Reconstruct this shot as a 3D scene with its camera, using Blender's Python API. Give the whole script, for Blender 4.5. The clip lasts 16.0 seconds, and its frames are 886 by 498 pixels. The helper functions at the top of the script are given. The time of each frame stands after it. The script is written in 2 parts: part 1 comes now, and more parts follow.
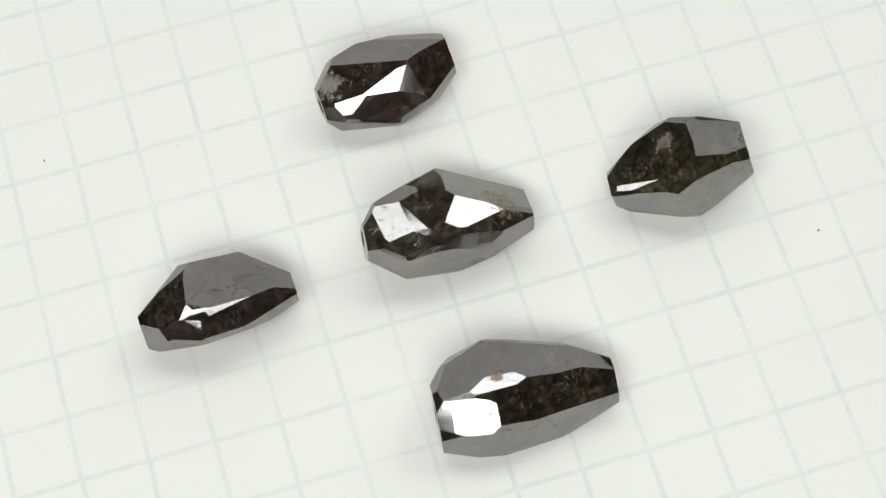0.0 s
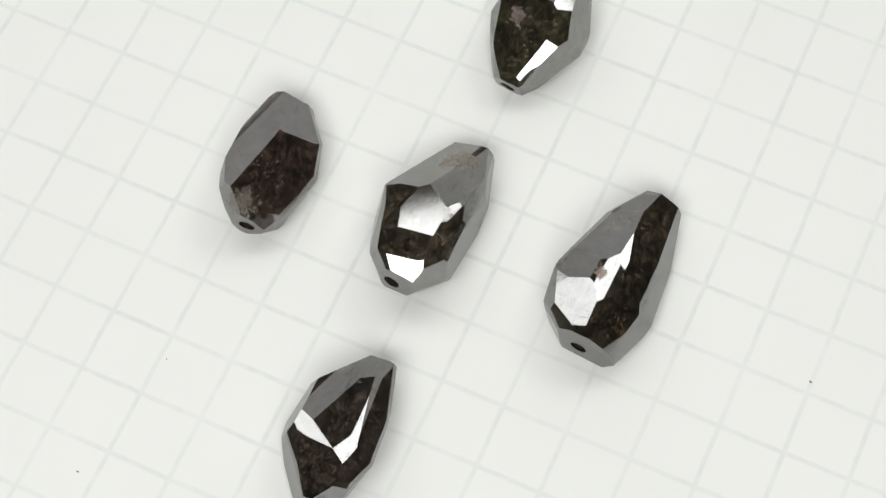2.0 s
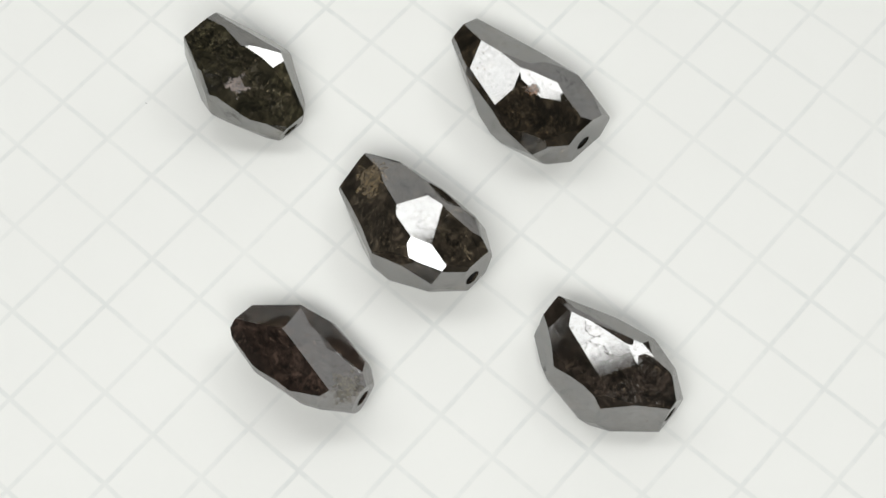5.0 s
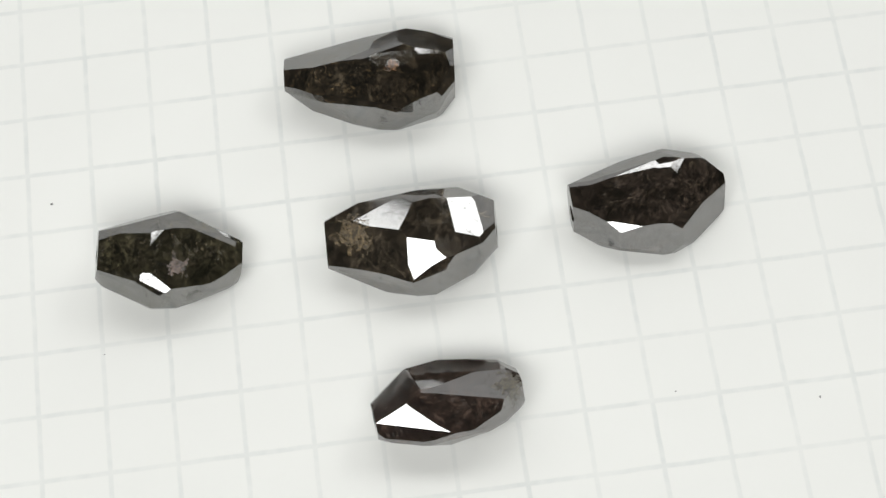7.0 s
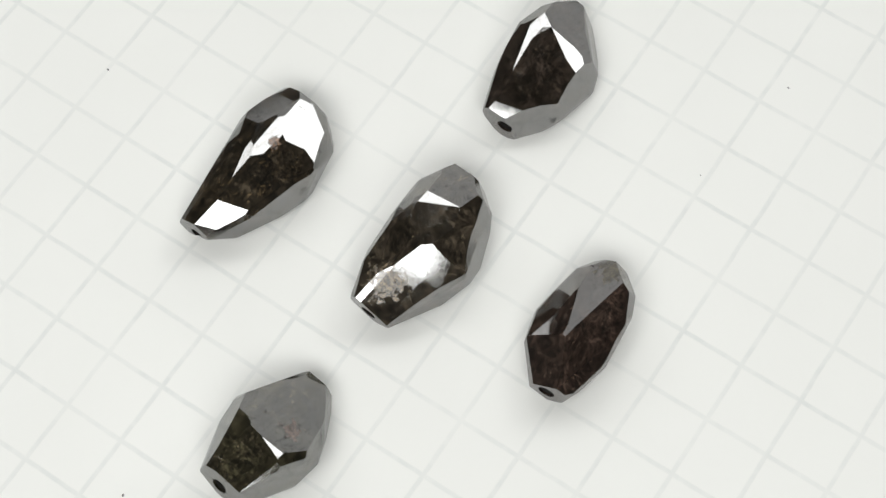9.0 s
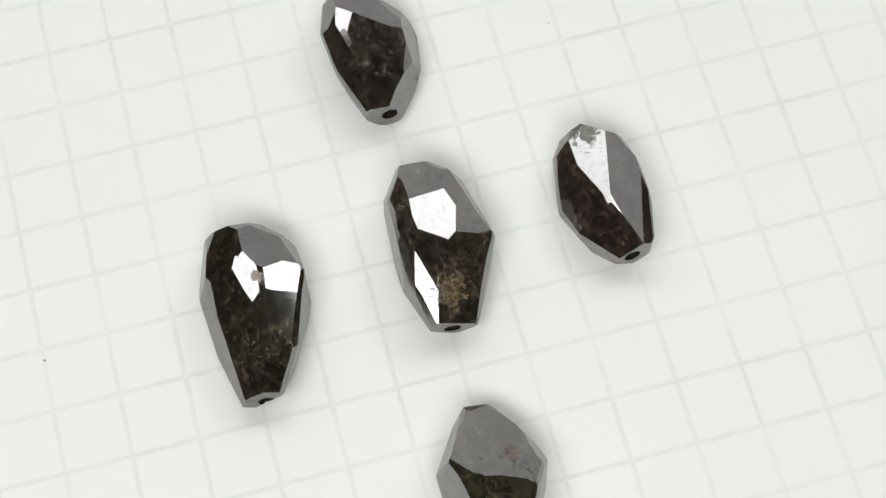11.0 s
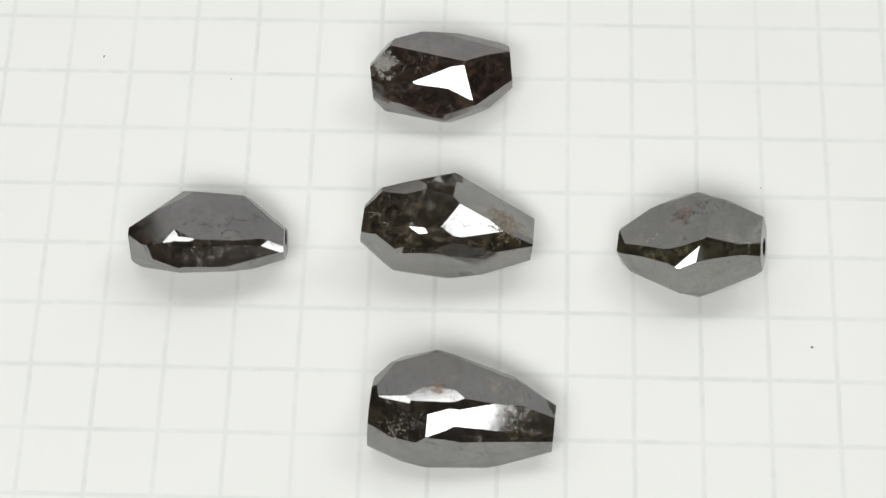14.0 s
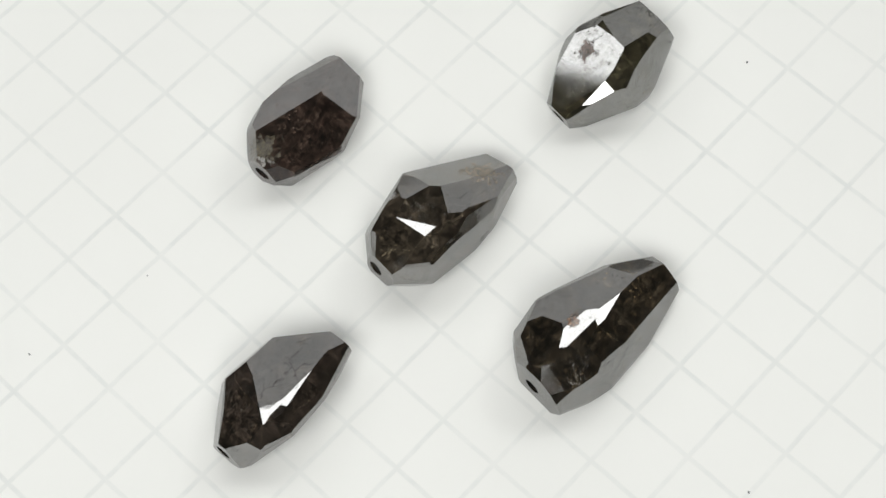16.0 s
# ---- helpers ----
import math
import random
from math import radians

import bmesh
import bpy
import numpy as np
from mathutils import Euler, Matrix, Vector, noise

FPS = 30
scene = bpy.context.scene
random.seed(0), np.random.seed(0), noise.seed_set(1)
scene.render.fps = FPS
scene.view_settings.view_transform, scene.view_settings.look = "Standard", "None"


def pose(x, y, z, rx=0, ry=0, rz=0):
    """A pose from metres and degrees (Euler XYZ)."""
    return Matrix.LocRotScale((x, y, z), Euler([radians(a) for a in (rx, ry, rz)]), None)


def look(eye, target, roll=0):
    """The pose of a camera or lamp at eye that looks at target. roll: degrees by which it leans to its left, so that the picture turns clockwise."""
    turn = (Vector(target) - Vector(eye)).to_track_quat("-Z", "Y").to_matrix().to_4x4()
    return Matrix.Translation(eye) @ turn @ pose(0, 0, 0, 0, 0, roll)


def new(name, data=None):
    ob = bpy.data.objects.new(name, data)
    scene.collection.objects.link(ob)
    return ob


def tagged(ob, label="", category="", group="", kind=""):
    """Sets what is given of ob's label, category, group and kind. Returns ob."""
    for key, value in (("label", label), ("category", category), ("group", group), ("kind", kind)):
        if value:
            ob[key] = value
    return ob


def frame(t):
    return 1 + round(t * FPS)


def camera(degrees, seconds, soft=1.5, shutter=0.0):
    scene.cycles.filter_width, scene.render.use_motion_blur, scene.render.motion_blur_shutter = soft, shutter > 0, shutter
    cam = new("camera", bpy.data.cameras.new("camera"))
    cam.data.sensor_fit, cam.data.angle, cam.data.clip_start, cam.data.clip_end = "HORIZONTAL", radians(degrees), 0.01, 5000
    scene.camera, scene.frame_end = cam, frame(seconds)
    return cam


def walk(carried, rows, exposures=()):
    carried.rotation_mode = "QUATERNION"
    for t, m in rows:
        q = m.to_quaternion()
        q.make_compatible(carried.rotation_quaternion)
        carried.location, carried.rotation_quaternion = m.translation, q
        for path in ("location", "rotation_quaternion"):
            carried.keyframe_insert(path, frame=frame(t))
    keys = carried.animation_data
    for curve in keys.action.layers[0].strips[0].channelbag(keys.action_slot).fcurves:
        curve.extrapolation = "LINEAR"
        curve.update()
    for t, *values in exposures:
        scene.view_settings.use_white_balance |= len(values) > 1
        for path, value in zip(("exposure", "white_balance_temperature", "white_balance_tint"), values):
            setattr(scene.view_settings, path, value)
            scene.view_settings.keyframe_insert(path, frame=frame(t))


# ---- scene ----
MM = 0.001

# ---- camera: it stands still, the turntable turns before it ----
cam = camera(26.24, 16.0, soft=1.5)
EYE = (0.00094, -0.05919, 0.13273)
AIM = (0.00094, -0.00032, 0.0)
view = look(EYE, AIM, -3.11)
walk(cam, [(0.0, view), (16.0, view)], [(0.0, 0.19), (16.0, 0.19)])

# ---- the turn of the table, degrees a second, and the light ----
TURN = 24.38


def at_time(t):
    """The turn of the table about its upright axis at t seconds."""
    return pose(0, 0, 0, 0, 0, TURN * t)


world = bpy.data.worlds.new("world")
scene.world = world
world.use_nodes = True
world.node_tree.nodes["Background"].inputs[0].default_value = (0.9, 0.95, 1.0, 1)
world.node_tree.nodes["Background"].inputs[1].default_value = 0.05


def soft_lamp(eye, target, wide, high, watts, lean, colour=(0.990, 1.0, 0.985)):
    data = bpy.data.lights.new("studio_lamp", "AREA")
    data.shape, data.size, data.size_y, data.energy, data.color = "RECTANGLE", wide, high, watts, colour
    lamp = new("studio_lamp", data)
    lamp.matrix_world = look(eye, target, lean)
    return lamp


def on_dome(az, elev, far):
    az, elev = radians(az), radians(elev)
    return (far * math.cos(elev) * math.cos(az), far * math.cos(elev) * math.sin(az), far * math.sin(elev))


# soft panels round the table, and a broad unseen lamp added for a pale backdrop:
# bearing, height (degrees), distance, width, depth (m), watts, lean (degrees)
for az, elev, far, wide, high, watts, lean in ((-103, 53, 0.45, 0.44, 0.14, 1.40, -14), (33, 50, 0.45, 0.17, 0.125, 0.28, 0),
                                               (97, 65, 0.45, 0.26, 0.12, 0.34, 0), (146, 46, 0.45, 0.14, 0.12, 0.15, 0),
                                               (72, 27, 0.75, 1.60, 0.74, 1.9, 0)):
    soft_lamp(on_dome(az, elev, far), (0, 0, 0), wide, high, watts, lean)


# ---- materials ----
def material(name):
    m = bpy.data.materials.new(name)
    m.use_nodes = True
    return m, m.node_tree.nodes, m.node_tree.links, m.node_tree.nodes["Principled BSDF"]


def node(nodes, kind, **inputs):
    n = nodes.new(kind)
    for k, v in inputs.items():
        n.inputs[k].default_value = v
    return n


def ramp(nodes, stops):
    r = nodes.new("ShaderNodeValToRGB")
    e = r.color_ramp.elements
    while len(e) < len(stops):
        e.new(0.5)
    for el, (at, col) in zip(e, stops):
        el.position, el.color = at, (*col, 1)
    return r


def mix(nodes, links, fac, a, b, blend="MIX"):
    m = nodes.new("ShaderNodeMix")
    m.data_type, m.blend_type = "RGBA", blend
    for sock, v in ((m.inputs[0], fac), (m.inputs[6], a), (m.inputs[7], b)):
        if hasattr(v, "is_output"):
            links.new(v, sock)
        elif isinstance(v, tuple):
            sock.default_value = (*v, 1)
        else:
            sock.default_value = v
    return m.outputs[2]


def calc(nodes, links, op, a, b=0.0, c=0.0):
    m = nodes.new("ShaderNodeMath")
    m.operation = op
    for sock, v in zip(m.inputs, (a, b, c)):
        if hasattr(v, "is_output"):
            links.new(v, sock)
        else:
            sock.default_value = v
    return m.outputs[0]


CELL = 0.005                      # the printed squares of the paper
PRINT_TURN = radians(-76.03)      # the way the squares lie on the sheet
PRINT_X, PRINT_Y = 0.00030, 0.00043


def paper_material():
    m, nodes, links, bsdf = material("squared_paper")
    tex = nodes.new("ShaderNodeTexCoord")
    mp = nodes.new("ShaderNodeMapping")
    mp.vector_type = "TEXTURE"
    mp.inputs["Rotation"].default_value = (0, 0, PRINT_TURN)
    mp.inputs["Location"].default_value = (
        math.cos(PRINT_TURN) * PRINT_X - math.sin(PRINT_TURN) * PRINT_Y,
        math.sin(PRINT_TURN) * PRINT_X + math.cos(PRINT_TURN) * PRINT_Y, 0)
    links.new(tex.outputs["Object"], mp.inputs["Vector"])
    # the ruling wavers a little where the ink took unevenly
    wav = node(nodes, "ShaderNodeTexNoise", Scale=420.0, Detail=2.0)
    links.new(tex.outputs["Object"], wav.inputs["Vector"])
    off = nodes.new("ShaderNodeVectorMath")
    off.operation = "MULTIPLY_ADD"
    off.inputs[1].default_value = (0.00016, 0.00016, 0)
    links.new(wav.outputs["Color"], off.inputs[0])
    links.new(mp.outputs["Vector"], off.inputs[2])
    sep = nodes.new("ShaderNodeSeparateXYZ")
    links.new(off.outputs[0], sep.inputs[0])
    lines = []
    for axis in (0, 1):
        cell = calc(nodes, links, "DIVIDE", sep.outputs[axis], CELL)
        near = calc(nodes, links, "PINGPONG", calc(nodes, links, "SUBTRACT", cell, 0.016), 0.5)
        mr = node(nodes, "ShaderNodeMapRange")
        mr.interpolation_type = "SMOOTHSTEP"
        mr.inputs["From Min"].default_value, mr.inputs["From Max"].default_value = 0.020, 0.050
        mr.inputs["To Min"].default_value, mr.inputs["To Max"].default_value = 1.0, 0.0
        links.new(near, mr.inputs["Value"])
        lines.append(mr.outputs["Result"])
    both = calc(nodes, links, "MAXIMUM", lines[0], lines[1])
    ink = node(nodes, "ShaderNodeTexNoise", Scale=900.0, Detail=4.0)
    links.new(tex.outputs["Object"], ink.inputs["Vector"])
    ink_r = ramp(nodes, [(0.3, (0.45, 0.45, 0.45)), (0.65, (1, 1, 1))])
    links.new(ink.outputs["Fac"], ink_r.inputs[0])
    amount = calc(nodes, links, "MULTIPLY", both, ink_r.outputs[0])
    pale = node(nodes, "ShaderNodeTexNoise", Scale=130.0, Detail=2.0)
    links.new(tex.outputs["Object"], pale.inputs["Vector"])
    worn = ramp(nodes, [(0.35, (0.24, 0.24, 0.24)), (0.65, (0.54, 0.54, 0.54))])
    links.new(pale.outputs["Fac"], worn.inputs[0])
    fibre = node(nodes, "ShaderNodeTexNoise", Scale=2600.0, Detail=5.0)
    links.new(tex.outputs["Object"], fibre.inputs["Vector"])
    tone = node(nodes, "ShaderNodeTexNoise", Scale=60.0, Detail=3.0)
    links.new(tex.outputs["Object"], tone.inputs["Vector"])
    base = ramp(nodes, [(0.3, (0.84, 0.842, 0.815)), (0.7, (0.86, 0.862, 0.835))])
    links.new(tone.outputs["Fac"], base.inputs[0])
    col = mix(nodes, links, calc(nodes, links, "MULTIPLY", amount, worn.outputs[0]), base.outputs[0], (0.64, 0.665, 0.655))
    links.new(col, bsdf.inputs["Base Color"])
    bsdf.inputs["Roughness"].default_value = 0.7
    bsdf.inputs["Specular IOR Level"].default_value = 0.25
    bump = node(nodes, "ShaderNodeBump", Strength=0.06, Distance=0.00003)
    links.new(fibre.outputs["Fac"], bump.inputs["Height"])
    links.new(bump.outputs[0], bsdf.inputs["Normal"])
    return m


def stone_material(name, dark, mid, speck, seed, amount, glow=(0.34, 0.27, 0.19), scars=()):
    """Polished, very dark, nearly opaque diamond with clouds, flecks and hair cracks."""
    m, nodes, links, bsdf = material(name)
    tex = nodes.new("ShaderNodeTexCoord")
    mp = nodes.new("ShaderNodeMapping")
    mp.inputs["Location"].default_value = (seed * 0.013, seed * 0.007, seed * 0.011)
    links.new(tex.outputs["Object"], mp.inputs["Vector"])

    def noise_of(scale, detail, rough, twist, stops):
        n = node(nodes, "ShaderNodeTexNoise", Scale=scale, Detail=detail, Roughness=rough, Distortion=twist)
        links.new(mp.outputs[0], n.inputs["Vector"])
        r = ramp(nodes, stops)
        links.new(n.outputs["Fac"], r.inputs[0])
        return n.outputs["Fac"], r.outputs[0]

    off, on = (0, 0, 0), (1, 1, 1)
    cloud, cloud_col = noise_of(900.0, 8.0, 0.78, 0.6, [(0.42, dark), (0.55, tuple(0.8 * v for v in mid)), (0.67, tuple(3.0 * v for v in mid))])
    _, patch = noise_of(360.0, 5.0, 0.65, 0.8, [(0.46, (0.08, 0.08, 0.08)), (0.64, on)])
    _, fleck = noise_of(4700.0, 3.0, 0.68, 0.0, [(0.60, off), (0.68, on)])
    _, wide = noise_of(1700.0, 9.0, 0.85, 1.6, [(0.53, off), (0.64, on)])
    both = calc(nodes, links, "MAXIMUM", calc(nodes, links, "MULTIPLY", fleck, 0.9), calc(nodes, links, "MULTIPLY", wide, 0.55))
    fac = calc(nodes, links, "MULTIPLY", calc(nodes, links, "MULTIPLY", patch, both), amount)
    col = mix(nodes, links, fac, cloud_col, speck)
    # fine grains, pale and black, all through the stone
    _, grain = noise_of(3000.0, 5.0, 0.8, 0.0, [(0.42, on), (0.50, off)])
    col = mix(nodes, links, calc(nodes, links, "MULTIPLY", grain, 0.8), col, (0.006, 0.007, 0.006))
    _, rust = noise_of(1500.0, 6.0, 0.75, 1.2, [(0.58, off), (0.68, on)])
    col = mix(nodes, links, calc(nodes, links, "MULTIPLY", rust, 0.45), col, tuple(0.55 * v for v in speck))
    # scars and crusts: middle and reach in the bead (mm), colour
    crust = 0.0
    _, crumb = noise_of(3300.0, 7.0, 0.78, 1.5, [(0.44, off), (0.56, on)])
    ragged = node(nodes, "ShaderNodeTexNoise", Scale=1900.0, Detail=6.0, Roughness=0.75)
    links.new(mp.outputs[0], ragged.inputs["Vector"])
    for spot, reach, tint in scars:
        gap = nodes.new("ShaderNodeVectorMath")
        gap.operation = "DISTANCE"
        links.new(tex.outputs["Object"], gap.inputs[0])
        gap.inputs[1].default_value = tuple(v * MM for v in spot)
        k = calc(nodes, links, "DIVIDE", gap.outputs["Value"], reach * MM)
        k = calc(nodes, links, "MULTIPLY_ADD", ragged.outputs["Fac"], 4.6, calc(nodes, links, "SUBTRACT", -1.35, k))
        edge = ramp(nodes, [(0.0, off), (0.35, on)])
        links.new(k, edge.inputs[0])
        tint = mix(nodes, links, crumb, tuple(0.12 * v for v in tint), tuple(1.25 * v for v in tint))
        col = mix(nodes, links, calc(nodes, links, "MULTIPLY", edge.outputs[0], calc(nodes, links, "MULTIPLY_ADD", grain, -0.5, 0.85)), col, tint)
        crust = calc(nodes, links, "MAXIMUM", edge.outputs[0], crust)
    # pits and a dull bloom that break the polish
    _, pits = noise_of(3400.0, 4.0, 0.7, 0.4, [(0.60, off), (0.66, on)])
    _, bloom = noise_of(1300.0, 9.0, 0.8, 0.8, [(0.42, off), (0.62, on)])
    # hair cracks that break the polish
    cr = nodes.new("ShaderNodeTexVoronoi")
    cr.feature = "DISTANCE_TO_EDGE"
    cr.inputs["Scale"].default_value = 520.0
    warp = node(nodes, "ShaderNodeTexNoise", Scale=900.0, Detail=4.0)
    links.new(mp.outputs[0], warp.inputs["Vector"])
    add = nodes.new("ShaderNodeVectorMath")
    add.operation = "MULTIPLY_ADD"
    add.inputs[1].default_value = (0.0022, 0.0022, 0.0022)
    links.new(warp.outputs["Color"], add.inputs[0])
    links.new(mp.outputs[0], add.inputs[2])
    links.new(add.outputs[0], cr.inputs["Vector"])
    line = ramp(nodes, [(0.0, on), (0.022, off)])
    links.new(cr.outputs["Distance"], line.inputs[0])
    _, where = noise_of(260.0, 3.0, 0.6, 0.0, [(0.57, off), (0.62, on)])
    crack = calc(nodes, links, "MULTIPLY", line.outputs[0], where)
    col = mix(nodes, links, crack, col, (0.010, 0.008, 0.007))
    links.new(col, bsdf.inputs["Base Color"])
    bsdf.inputs["IOR"].default_value = 2.4
    gloss = calc(nodes, links, "MULTIPLY_ADD", crack, -0.6, calc(nodes, links, "MULTIPLY_ADD", calc(nodes, links, "MULTIPLY", fleck, patch), -0.3, calc(nodes, links, "MULTIPLY_ADD", crust, -0.40, calc(nodes, links, "MULTIPLY_ADD", pits, -0.30, calc(nodes, links, "MULTIPLY_ADD", bloom, -0.12, 0.84)))))
    links.new(calc(nodes, links, "MULTIPLY_ADD", calc(nodes, links, "MULTIPLY", patch, wide), -0.35, gloss), bsdf.inputs["Specular IOR Level"])
    rough = calc(nodes, links, "MULTIPLY_ADD", crack, 0.12, calc(nodes, links, "MULTIPLY_ADD", crust, 0.30, 0.045))
    pit = calc(nodes, links, "MULTIPLY_ADD", calc(nodes, links, "MULTIPLY", patch, wide), 0.30, rough)
    links.new(pit, bsdf.inputs["Roughness"])
    bump = node(nodes, "ShaderNodeBump", Strength=0.035, Distance=0.00003)
    links.new(cloud, bump.inputs["Height"])
    links.new(bump.outputs[0], bsdf.inputs["Normal"])
    clear = nodes.new("ShaderNodeBsdfPrincipled")
    clear.inputs["Transmission Weight"].default_value = 1.0
    clear.inputs["IOR"].default_value = 2.4
    clear.inputs["Base Color"].default_value = (*glow, 1)
    links.new(pit, clear.inputs["Roughness"])
    links.new(bump.outputs[0], clear.inputs["Normal"])
    _, veil = noise_of(260.0, 5.0, 0.65, 0.6, [(0.40, (0.03, 0.03, 0.03)), (0.62, (0.30, 0.30, 0.30))])
    both_bsdf = nodes.new("ShaderNodeMixShader")
    links.new(calc(nodes, links, "MULTIPLY", veil, calc(nodes, links, "SUBTRACT", 1.0, crust)), both_bsdf.inputs[0])
    links.new(bsdf.outputs[0], both_bsdf.inputs[1])
    links.new(clear.outputs[0], both_bsdf.inputs[2])
    links.new(both_bsdf.outputs[0], nodes["Material Output"].inputs["Surface"])
    return m


def plain_material(name, colour, rough):
    m, nodes, links, bsdf = material(name)
    tex = nodes.new("ShaderNodeTexCoord")
    n = node(nodes, "ShaderNodeTexNoise", Scale=14.0, Detail=6.0)
    links.new(tex.outputs["Object"], n.inputs["Vector"])
    r = ramp(nodes, [(0.3, tuple(c * 0.88 for c in colour)), (0.7, colour)])
    links.new(n.outputs["Fac"], r.inputs[0])
    links.new(r.outputs[0], bsdf.inputs["Base Color"])
    bsdf.inputs["Roughness"].default_value = rough
    return m


PAPER = paper_material()
BORE = plain_material("bore_dark", (0.012, 0.011, 0.010), 0.6)
WALL = plain_material("wall_paint", (0.42, 0.39, 0.35), 0.8)
WOOD = plain_material("table_top", (0.22, 0.16, 0.11), 0.5)
SPECK = plain_material("dust", (0.17, 0.17, 0.17), 0.8)


# ---- building blocks ----
def part(name, bm, mat, parent=None, label=""):
    me = bpy.data.meshes.new(name)
    bm.to_mesh(me)
    bm.free()
    me.materials.append(mat)
    ob = new(name, me)
    ob.parent = parent
    if label:
        tagged(ob, label)
    return ob


def slab(x0, y0, z0, x1, y1, z1):
    bm = bmesh.new()
    bmesh.ops.create_cube(bm, size=1.0)
    for v in bm.verts:
        v.co = Vector(((x0 + x1) / 2 + v.co.x * (x1 - x0), (y0 + y1) / 2 + v.co.y * (y1 - y0), (z0 + z1) / 2 + v.co.z * (z1 - z0)))
    return bm


# ---- the room that closes the place ----
R0, FLOOR, CEIL = 1.6, -0.74, 1.7
tagged(part("floor", slab(-R0, -R0, FLOOR - 0.1, R0, R0, FLOOR), WALL), "plain grey floor under the table", "floor", kind="structure")
tagged(part("ceiling", slab(-R0, -R0, CEIL, R0, R0, CEIL + 0.1), WALL), "plain grey ceiling of the room", "ceiling", kind="structure")
for nm, box in (("wall_north", (-R0, R0, FLOOR, R0, R0 + 0.1, CEIL)), ("wall_south", (-R0, -R0 - 0.1, FLOOR, R0, -R0, CEIL)),
                ("wall_east", (R0, -R0, FLOOR, R0 + 0.1, R0, CEIL)), ("wall_west", (-R0 - 0.1, -R0, FLOOR, -R0, R0, CEIL))):
    tagged(part(nm, slab(*box), WALL), "plain grey painted wall of the room", "wall", kind="structure")
tagged(part("tabletop", slab(-0.6, -0.45, -0.745, 0.6, 0.45, -0.0125), WOOD), "plain table block under the turntable", "table", kind="structure")


def disc(radius, z0, z1, bevel, sides=96):
    bm = bmesh.new()
    rings = [(radius - bevel, z0), (radius, z0 + bevel), (radius, z1 - bevel), (radius - bevel, z1)]
    loops = [[bm.verts.new((r * math.cos(2 * math.pi * k / sides), r * math.sin(2 * math.pi * k / sides), z)) for k in range(sides)] for r, z in rings]
    for a, b in zip(loops, loops[1:]):
        for k in range(sides):
            bm.faces.new((a[k], a[(k + 1) % sides], b[(k + 1) % sides], b[k]))
    bm.faces.new(loops[0][::-1]), bm.faces.new(loops[-1])
    return bm


turntable = tagged(part("turntable", disc(0.10, -0.0125, -0.0004, 0.001), plain_material("turntable_white", (0.7, 0.7, 0.69), 0.4)),
                   "round white turntable under the squared paper", "turntable")


def paper_sheet():
    """A square leaf of squared paper, a little uneven, lying on the turntable."""
    bm = bmesh.new()
    n, half = 48, 0.105
    top = [[bm.verts.new((half * (2 * i / n - 1), half * (2 * j / n - 1), 0)) for i in range(n + 1)] for j in range(n + 1)]
    for j in range(n):
        for i in range(n):
            bm.faces.new((top[j][i], top[j][i + 1], top[j + 1][i + 1], top[j + 1][i]))
    r = bmesh.ops.extrude_face_region(bm, geom=bm.faces[:])
    for v in r["geom"]:
        if isinstance(v, bmesh.types.BMVert):
            v.co.z -= 0.0003
    bmesh.ops.recalc_face_normals(bm, faces=bm.faces[:])
    return bm


sheet = tagged(part("squared_paper", paper_sheet(), PAPER), "white squared paper with pale grey printed lines", "paper", kind="structure")

SMOKE = stone_material("smoky_diamond", (0.014, 0.012, 0.009), (0.068, 0.054, 0.039), (0.478, 0.385, 0.250), 1, 0.85,
                       scars=[((4.3, 0.2, 4.1), 1.5, (0.23, 0.165, 0.085)), ((1.8, -3.05, 1.7), 0.6, (0.10, 0.10, 0.10))])
UMBER = stone_material("umber_diamond", (0.011, 0.009, 0.007), (0.050, 0.038, 0.030), (0.395, 0.302, 0.208), 2, 0.75,
                       scars=[((2.4, 2.4, 1.9), 0.5, (0.008, 0.007, 0.007)), ((3.6, 2.9, 1.9), 0.4, (0.008, 0.007, 0.007))])
GARNET = stone_material("garnet_diamond", (0.013, 0.009, 0.008), (0.056, 0.037, 0.029), (0.437, 0.312, 0.239), 3, 0.75, (0.34, 0.23, 0.17),
                        scars=[((-4.5, 0.5, 4.2), 1.3, (0.13, 0.11, 0.065))])
MOSS = stone_material("moss_diamond", (0.011, 0.011, 0.007), (0.059, 0.053, 0.031), (0.458, 0.364, 0.239), 4, 0.80, (0.33, 0.30, 0.18),
                      scars=[((-1.0, 1.5, 4.45), 0.8, (0.17, 0.11, 0.085))])
INK = stone_material("ink_diamond", (0.007, 0.007, 0.006), (0.045, 0.036, 0.025), (0.478, 0.333, 0.177), 5, 0.85, (0.28, 0.23, 0.15),
                     scars=[((-1.95, 0.85, 4.9), 0.55, (0.22, 0.10, 0.035))])

BEADS = []
CUTS = [12, 29, 23, 9, 45]      # how each bead was recut by hand


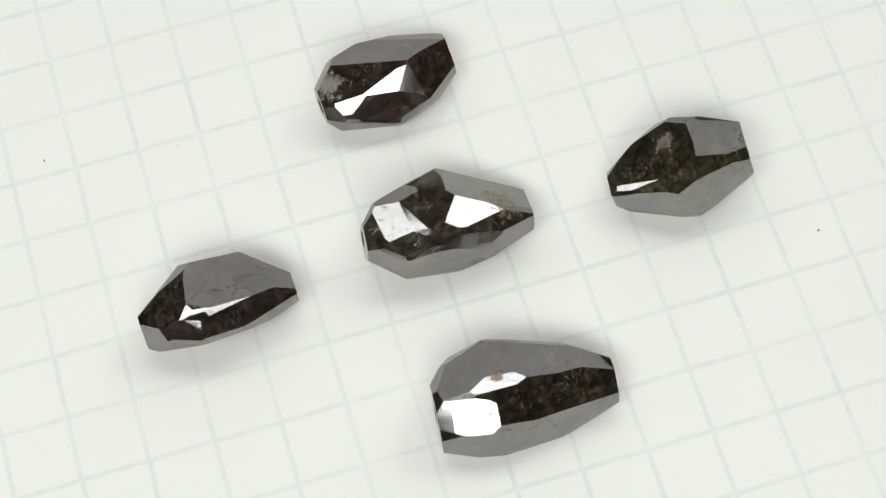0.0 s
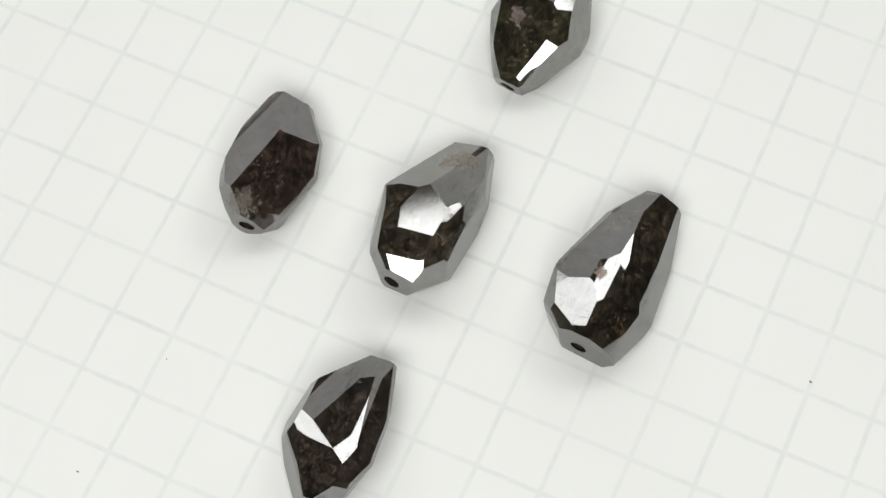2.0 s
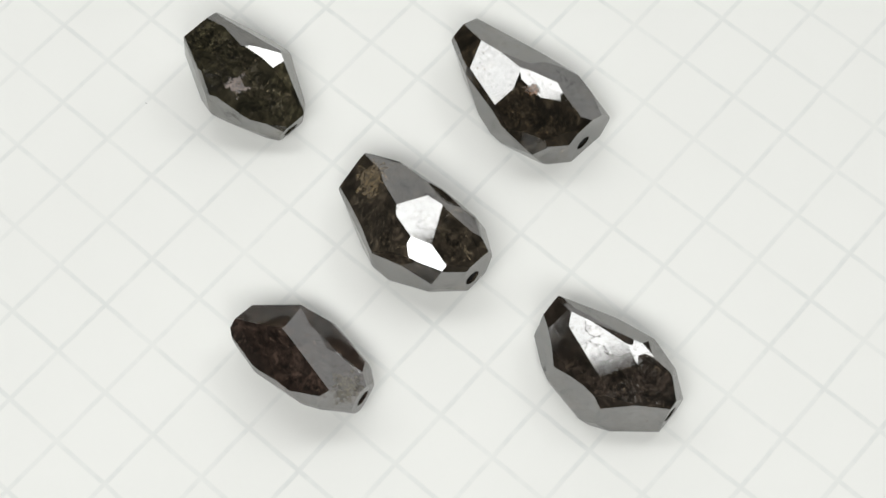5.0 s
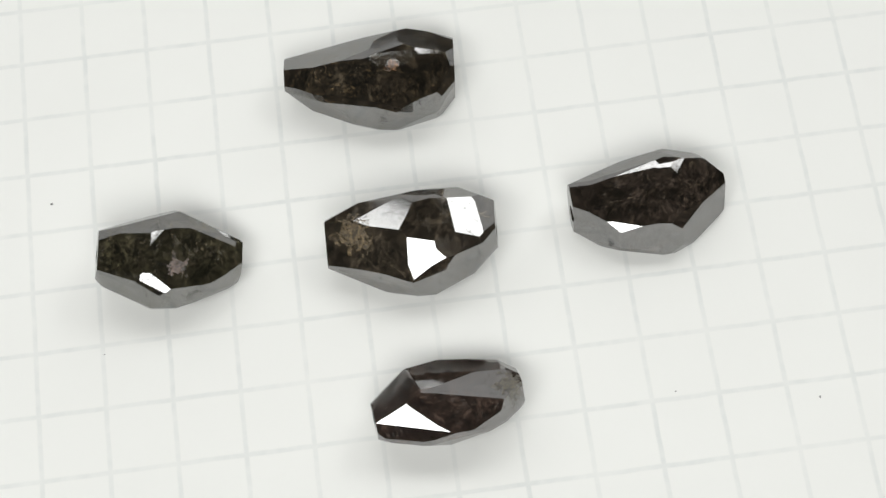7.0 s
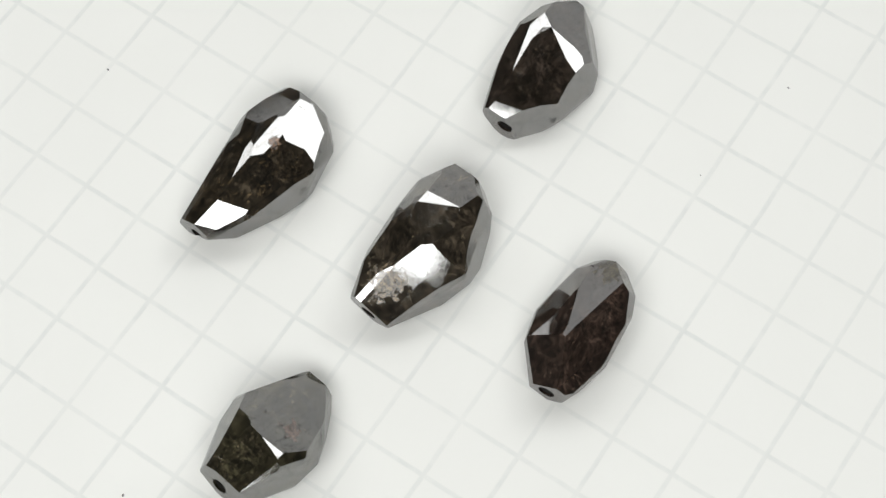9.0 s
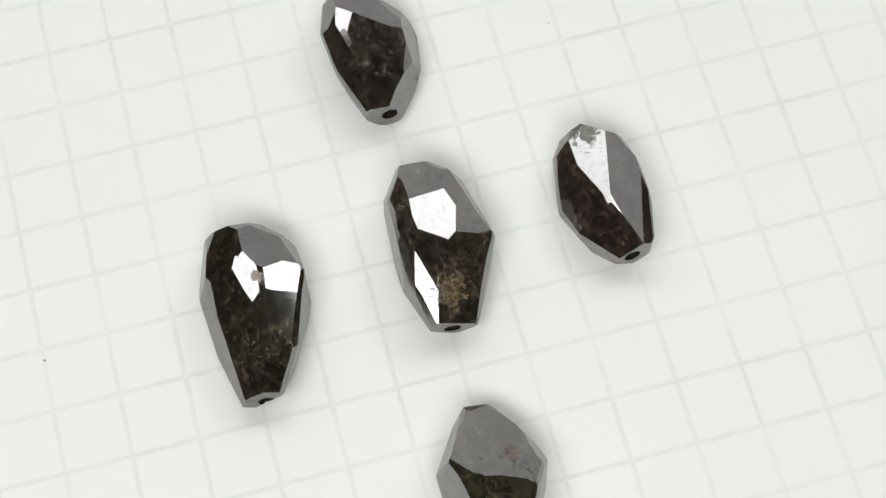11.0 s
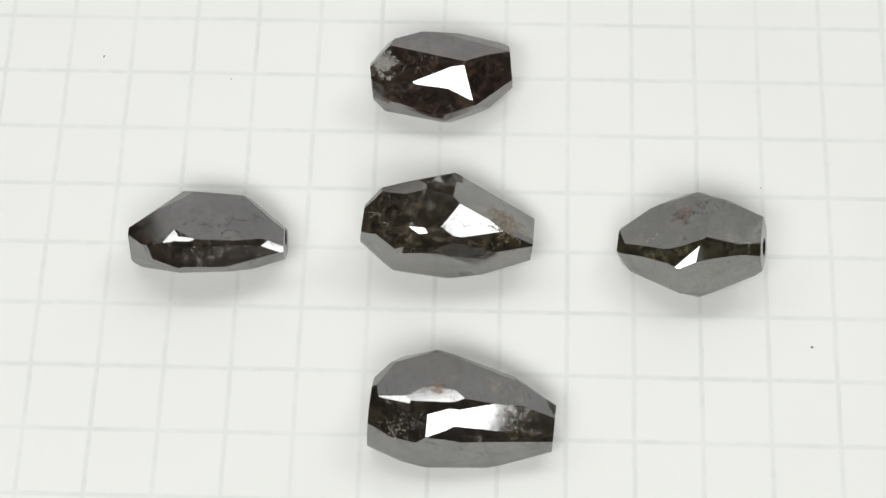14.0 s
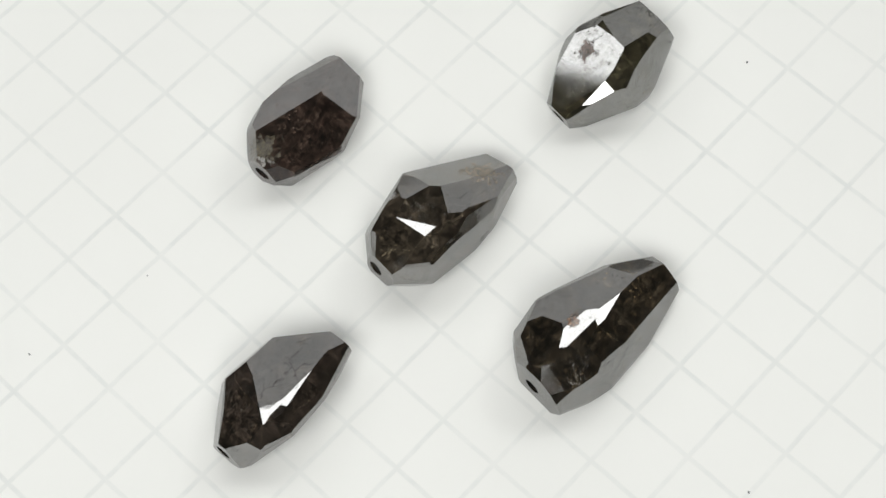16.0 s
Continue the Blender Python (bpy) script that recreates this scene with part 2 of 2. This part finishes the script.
def diamond_bead(spot, turn, height, pitch, length, mat, label, table, crown, belly):
    """A hand-cut bead: the broad upper facets, the smaller ones round them and those of the lower half. Each facet is a flat ground on the stone: its turn round the drilled
    axis, its lean along that axis (degrees) and its distance from the middle (mm)."""
    cut_seed = CUTS[len(BEADS)]
    tilt = pose(0, 0, height * MM, 0, -pitch, 0)
    bm = bmesh.new()
    bmesh.ops.create_cube(bm, size=1.0)
    for v in bm.verts:
        v.co = Vector((v.co.x * length, v.co.y * 16, v.co.z * 16)) * MM
    for phi, lean, d in table + crown + belly:
        phi, lean = radians(phi), radians(lean)
        no = Vector((math.sin(lean), math.cos(lean) * math.cos(phi), math.cos(lean) * math.sin(phi)))
        grind(bm, no * (d + 0.09) * MM, no)
    dress_edges(bm, cut_seed)
    bm.transform(tilt)
    grind(bm, Vector((0, 0, 0.00001)), Vector((0, 0, -1)))
    bmesh.ops.remove_doubles(bm, verts=bm.verts[:], dist=0.00003)
    bmesh.ops.recalc_face_normals(bm, faces=bm.faces[:])
    bead = new("diamond_bead")
    bead.empty_display_size = 0.004
    body = part("stone", bm, mat, bead)
    # the drilled channel
    bore = bpy.data.objects.new("bore_cutter", tube(0.00064, length * MM * 1.3, True))
    bore.matrix_world = tilt
    scene.collection.objects.link(bore)
    cut = body.modifiers.new("drill", "BOOLEAN")
    cut.operation, cut.object, cut.solver = "DIFFERENCE", bore, "EXACT"
    bpy.context.view_layer.update()
    done = bpy.data.meshes.new_from_object(body.evaluated_get(bpy.context.evaluated_depsgraph_get()))
    body.modifiers.clear()
    body.data = done
    done.materials.clear()
    done.materials.append(mat)
    for f in done.polygons:
        f.material_index, f.use_smooth = 0, False
    bpy.data.objects.remove(bore)
    lining = new("drill_hole", tube(0.00062, length * MM - 0.0004, False))
    lining.data.materials.append(BORE)
    lining.matrix_local, lining.parent = tilt, bead
    tagged(lining, "dark drilled channel through the bead")
    tagged(bead, label, "bead", "diamond beads on the paper")
    BEADS.append((bead, pose(spot[0] * MM, spot[1] * MM, 0, 0, 0, turn)))
    return bead


def dress_edges(bm, seed):
    """Narrow flats that the cutter put along some of the longer ridges of the sides and the underside."""
    rng = random.Random(seed)
    ridges = []
    for e in bm.edges:
        if len(e.link_faces) == 2 and e.calc_length() > 0.0008:
            a, b = (f.normal.copy() for f in e.link_faces)
            if radians(14) < a.angle(b) < radians(80) and abs(a.x) < 0.95 and abs(b.x) < 0.95 and (a + b).z < 1.1:
                ridges.append((e.calc_length(), (e.verts[0].co + e.verts[1].co) / 2, (a + b).normalized(), a.angle(b)))
    ridges.sort(key=lambda r: -r[0])
    for _, mid, no, bend in ridges[:60]:
        if bend > radians(20) or rng.random() < 0.35:
            wide = rng.uniform(0.4, 0.8) * MM + 0.8 * MM * max(0.0, bend - radians(24))
            no = (no + Vector([rng.uniform(-0.05, 0.05) for _ in range(3)])).normalized()
            grind(bm, mid - no * (wide / 2 * math.tan(bend / 4)), no)


def grind(bm, co, no):
    r = bmesh.ops.bisect_plane(bm, geom=bm.verts[:] + bm.edges[:] + bm.faces[:], dist=1e-8, plane_co=co, plane_no=no, clear_outer=True)
    rim = [e for e in r["geom_cut"] if isinstance(e, bmesh.types.BMEdge)]
    if len(rim) > 2:
        bmesh.ops.contextual_create(bm, geom=rim)


def tube(radius, length, closed, sides=28):
    bm = bmesh.new()
    ends = [[bm.verts.new((x, radius * math.cos(2 * math.pi * k / sides), radius * math.sin(2 * math.pi * k / sides))) for k in range(sides)]
            for x in (-length / 2, length / 2)]
    for k in range(sides):
        bm.faces.new((ends[0][k], ends[0][(k + 1) % sides], ends[1][(k + 1) % sides], ends[1][k]))
    if closed:
        bm.faces.new(ends[0][::-1]), bm.faces.new(ends[1])
    bmesh.ops.recalc_face_normals(bm, faces=bm.faces[:])
    me = bpy.data.meshes.new("drill_hole")
    bm.to_mesh(me)
    bm.free()
    return me


diamond_bead((1.27, 0.58), 8.9, 2.39, -4.3, 12.78, SMOKE, "large smoky brown-grey faceted diamond drop bead, tan flecks at one end", [
    (57.4, 1.3, 3.39), (84.0, -4.2, 3.28), (59.0, -13.2, 3.79), (88.2, -19.5, 3.96), (90.7, -29.1, 4.61), (127.9, -11.1, 3.98), (132.6, -2.3,
    3.69), (112.0, 1.3, 3.65), (98.0, -30.4, 4.82), (93.2, 12.1, 3.29), (105.3, 16.1, 3.57), (25.2, -21.0, 4.17), (105.7, 17.6, 3.66), (85.8,
    -7.2, 3.42)], [
    (19.0, -54.0, 5.63), (12.0, -19.0, 4.10), (29.0, -17.0, 4.07), (160.0, -26.0, 4.76), (54.0, -8.0, 3.70), (55.0, -4.0, 3.58), (116.0, 12.0,
    3.67), (118.0, -6.0, 3.85), (152.0, 8.0, 3.41), (172.0, 3.0, 3.10), (1.0, 21.0, 4.02), (53.0, 17.0, 3.37), (58.0, 20.0, 3.25), (58.0, 19.0,
    3.23), (60.0, 20.0, 3.22), (60.0, 22.0, 3.30), (72.0, 22.0, 3.51), (113.0, 19.0, 3.86), (117.0, 13.0, 3.68), (170.0, 20.0, 3.71)], [
    (-100, -45, 5.28), (-21, -45, 5.23), (-153, -35, 4.90), (-120, -21, 4.41), (-52, -24, 4.00), (-144, -3, 3.45), (-32, 3, 4.05), (-126, 22,
    3.18), (-56, 27, 3.98)])

diamond_bead((-16.10, -4.56), 15.9, 1.79, 0.2, 11.66, UMBER, "dark umber faceted diamond bead with a triangular outline and black cracks", [
    (72.8, -15.8, 3.06), (88.0, 4.8, 2.70), (129.2, 10.8, 3.19), (79.5, 26.2, 3.64), (134.2, -12.4, 3.85), (81.0, 7.2, 2.46), (117.3, 11.2,
    3.17), (80.0, 24.3, 3.52), (86.3, 2.5, 2.74), (74.6, -2.2, 2.70), (95.2, 4.7, 2.89), (84.7, 5.1, 2.61), (93.7, 7.5, 2.79)], [
    (149.0, -46.0, 5.05), (20.0, -36.0, 3.96), (55.0, -20.0, 3.45), (71.0, -14.0, 3.05), (80.0, -20.0, 3.54), (23.0, 5.0, 3.33), (79.0, 8.0,
    2.49), (134.0, 11.0, 3.29), (135.0, 9.0, 3.33), (126.0, -4.0, 3.63), (61.0, 14.0, 3.15), (78.0, 13.0, 2.76), (121.0, 14.0, 3.37), (25.0,
    40.0, 4.10)], [
    (-150, -43, 5.04), (-90, -44, 4.91), (-30, -42, 5.05), (-120, -22, 3.47), (-57, -23, 4.00), (-9, -19, 4.20), (-173, -19, 3.53), (-150, 0,
    2.20), (-145, 15, 2.86), (-35, 15, 3.62), (-34, 36, 4.50), (-177, 16, 3.39), (-89, 42, 5.01)])

diamond_bead((-2.84, 13.27), 20.0, 2.25, 1.1, 10.90, GARNET, "dark reddish-brown faceted diamond bead with fine pale flecks", [
    (124.7, -2.8, 2.18), (71.2, 7.3, 2.50), (122.3, 22.5, 2.81), (132.7, -4.5, 2.25), (112.5, -6.3, 2.25), (69.4, 9.2, 2.57), (66.7, 10.9,
    2.65), (126.3, -0.6, 2.22), (58.1, 13.6, 2.88)], [
    (41.0, -43.0, 4.67), (122.0, -27.0, 3.65), (143.0, -35.0, 4.05), (174.0, -17.0, 3.41), (30.0, -10.0, 3.64), (75.0, 8.0, 2.57), (114.0, -3.0,
    2.30), (134.0, -3.0, 2.34), (129.0, -7.0, 2.33), (134.0, -8.0, 2.47), (44.0, 16.0, 3.24), (0.0, 44.0, 4.75)], [
    (-123, -45, 4.66), (-60, -42, 4.76), (-3, -46, 4.70), (-178, -44, 4.70), (-152, -16, 3.44), (-90, -22, 3.52), (-29, -17, 2.77), (-60, 0,
    2.90), (-11, 0, 2.78), (-160, 15, 3.45), (-90, 22, 3.56), (-25, 17, 2.94), (-170, 32, 3.98), (-123, 42, 4.38), (-62, 44, 4.63)])

diamond_bead((19.27, 4.20), 7.8, 2.27, 14.6, 10.70, MOSS, "dark olive-brown barrel-shaped faceted diamond bead with a pinkish scar", [
    (80.2, -11.5, 2.53), (83.4, 21.1, 3.32), (106.7, -2.0, 3.11), (114.6, 17.4, 3.39), (117.1, 12.7, 3.35), (102.2, -13.8, 3.10), (102.4, -8.0,
    3.04), (90.5, -14.1, 2.87), (105.1, -5.6, 3.09), (115.5, 5.7, 3.28), (111.1, 26.3, 3.81), (2.2, 19.4, 3.63)], [
    (180.0, -49.0, 4.76), (20.0, -32.0, 3.86), (35.0, -18.0, 3.62), (49.0, -32.0, 3.96), (87.0, -25.0, 3.56), (112.0, -20.0, 3.54), (151.0,
    -21.0, 3.59), (61.0, 1.0, 3.35), (79.0, 1.0, 2.95), (82.0, -9.0, 2.63), (1.0, 21.0, 3.65), (22.0, 24.0, 4.09), (58.0, 23.0, 3.97), (151.0,
    19.0, 3.38), (152.0, 18.0, 3.35), (162.0, 22.0, 3.59)], [
    (-120, -47, 4.59), (-60, -45, 4.52), (-1, -45, 4.48), (-153, -21, 3.32), (-33, -19, 3.12), (-60, 0, 3.52), (-177, 7, 3.75), (-149, 22,
    3.62), (-90, 22, 3.66), (-29, 21, 3.78), (-121, 47, 4.59), (-63, 47, 4.68), (-6, 43, 4.84)])

diamond_bead((6.29, -13.14), 9.1, 1.67, 0.5, 13.26, INK, "large black-brown faceted diamond drop bead with a wide drilled end", [
    (119.1, -10.2, 3.81), (119.0, 8.8, 3.05), (125.5, 12.9, 2.97), (120.4, 13.2, 2.97), (71.5, 9.5, 3.25), (70.3, -0.9, 3.43), (72.6, -8.0,
    3.70), (119.0, -11.6, 3.93), (104.4, 9.0, 3.21), (65.9, 21.7, 3.91), (92.5, -0.7, 3.43), (82.8, -1.2, 3.38), (101.8, 2.5, 3.35), (63.0,
    26.4, 4.31)], [
    (86.0, -40.0, 6.17), (30.0, -20.0, 5.10), (53.0, -37.0, 5.89), (141.0, -19.0, 4.70), (69.0, -6.0, 3.72), (73.0, 6.0, 3.30), (76.0, -1.0,
    3.40), (90.0, -7.0, 3.79), (127.0, 12.0, 3.00), (136.0, 12.0, 3.07), (159.0, 12.0, 2.98), (163.0, -10.0, 3.92), (9.0, 14.0, 3.77)], [
    (-45, -43, 5.86), (-8, -54, 6.21), (-149, -21, 4.67), (-19, -16, 4.52), (-178, 9, 3.42), (-129, -4, 3.14), (-51, 11, 3.17), (-5, -7, 4.32),
    (-150, 22, 4.01), (-90, 22, 3.76), (-6, 25, 3.84), (-119, 46, 5.56), (-53, 47, 4.90)])



# ---- specks of dust on the paper ----
def dust_speck(x, y, size, stretch, turn):
    bm = bmesh.new()
    bmesh.ops.create_icosphere(bm, subdivisions=2, radius=1.0)
    for v in bm.verts:
        k = 1.0 + 0.35 * noise.noise(v.co * 1.7 + Vector((x, y, 0)))
        v.co = Vector((v.co.x * size * stretch * k, v.co.y * size * k, max(v.co.z, -0.5) * size * 0.5 * k)) * MM
    low = min(v.co.z for v in bm.verts)
    for v in bm.verts:
        v.co.z -= low
    speck = tagged(part("dust_speck", bm, SPECK), "tiny dark grey speck of dust on the paper", "dust", "specks on the paper")
    BEADS.append((speck, pose(x * MM, y * MM, 0.00001, 0, 0, turn)))


for x, y, size, stretch, turn in ((29.64, -0.47, 0.085, 1.4, 20), (-29.9, 9.1, 0.06, 1.8, 100), (-19.35, 9.8, 0.05, 1.2, 40),
                                  (8.6, -29.0, 0.075, 1.5, 75), (23.25, 11.4, 0.04, 1.6, 10)):
    dust_speck(x, y, size, stretch, turn)


def motions():
    """Paper, turntable and beads turn together about the upright axis."""
    times = [0.1 * k for k in range(161)]
    for thing, rest in [(turntable, pose(0, 0, 0)), (sheet, pose(0, 0, 0))] + BEADS:
        walk(thing, [(t, at_time(t) @ rest) for t in times])


motions()
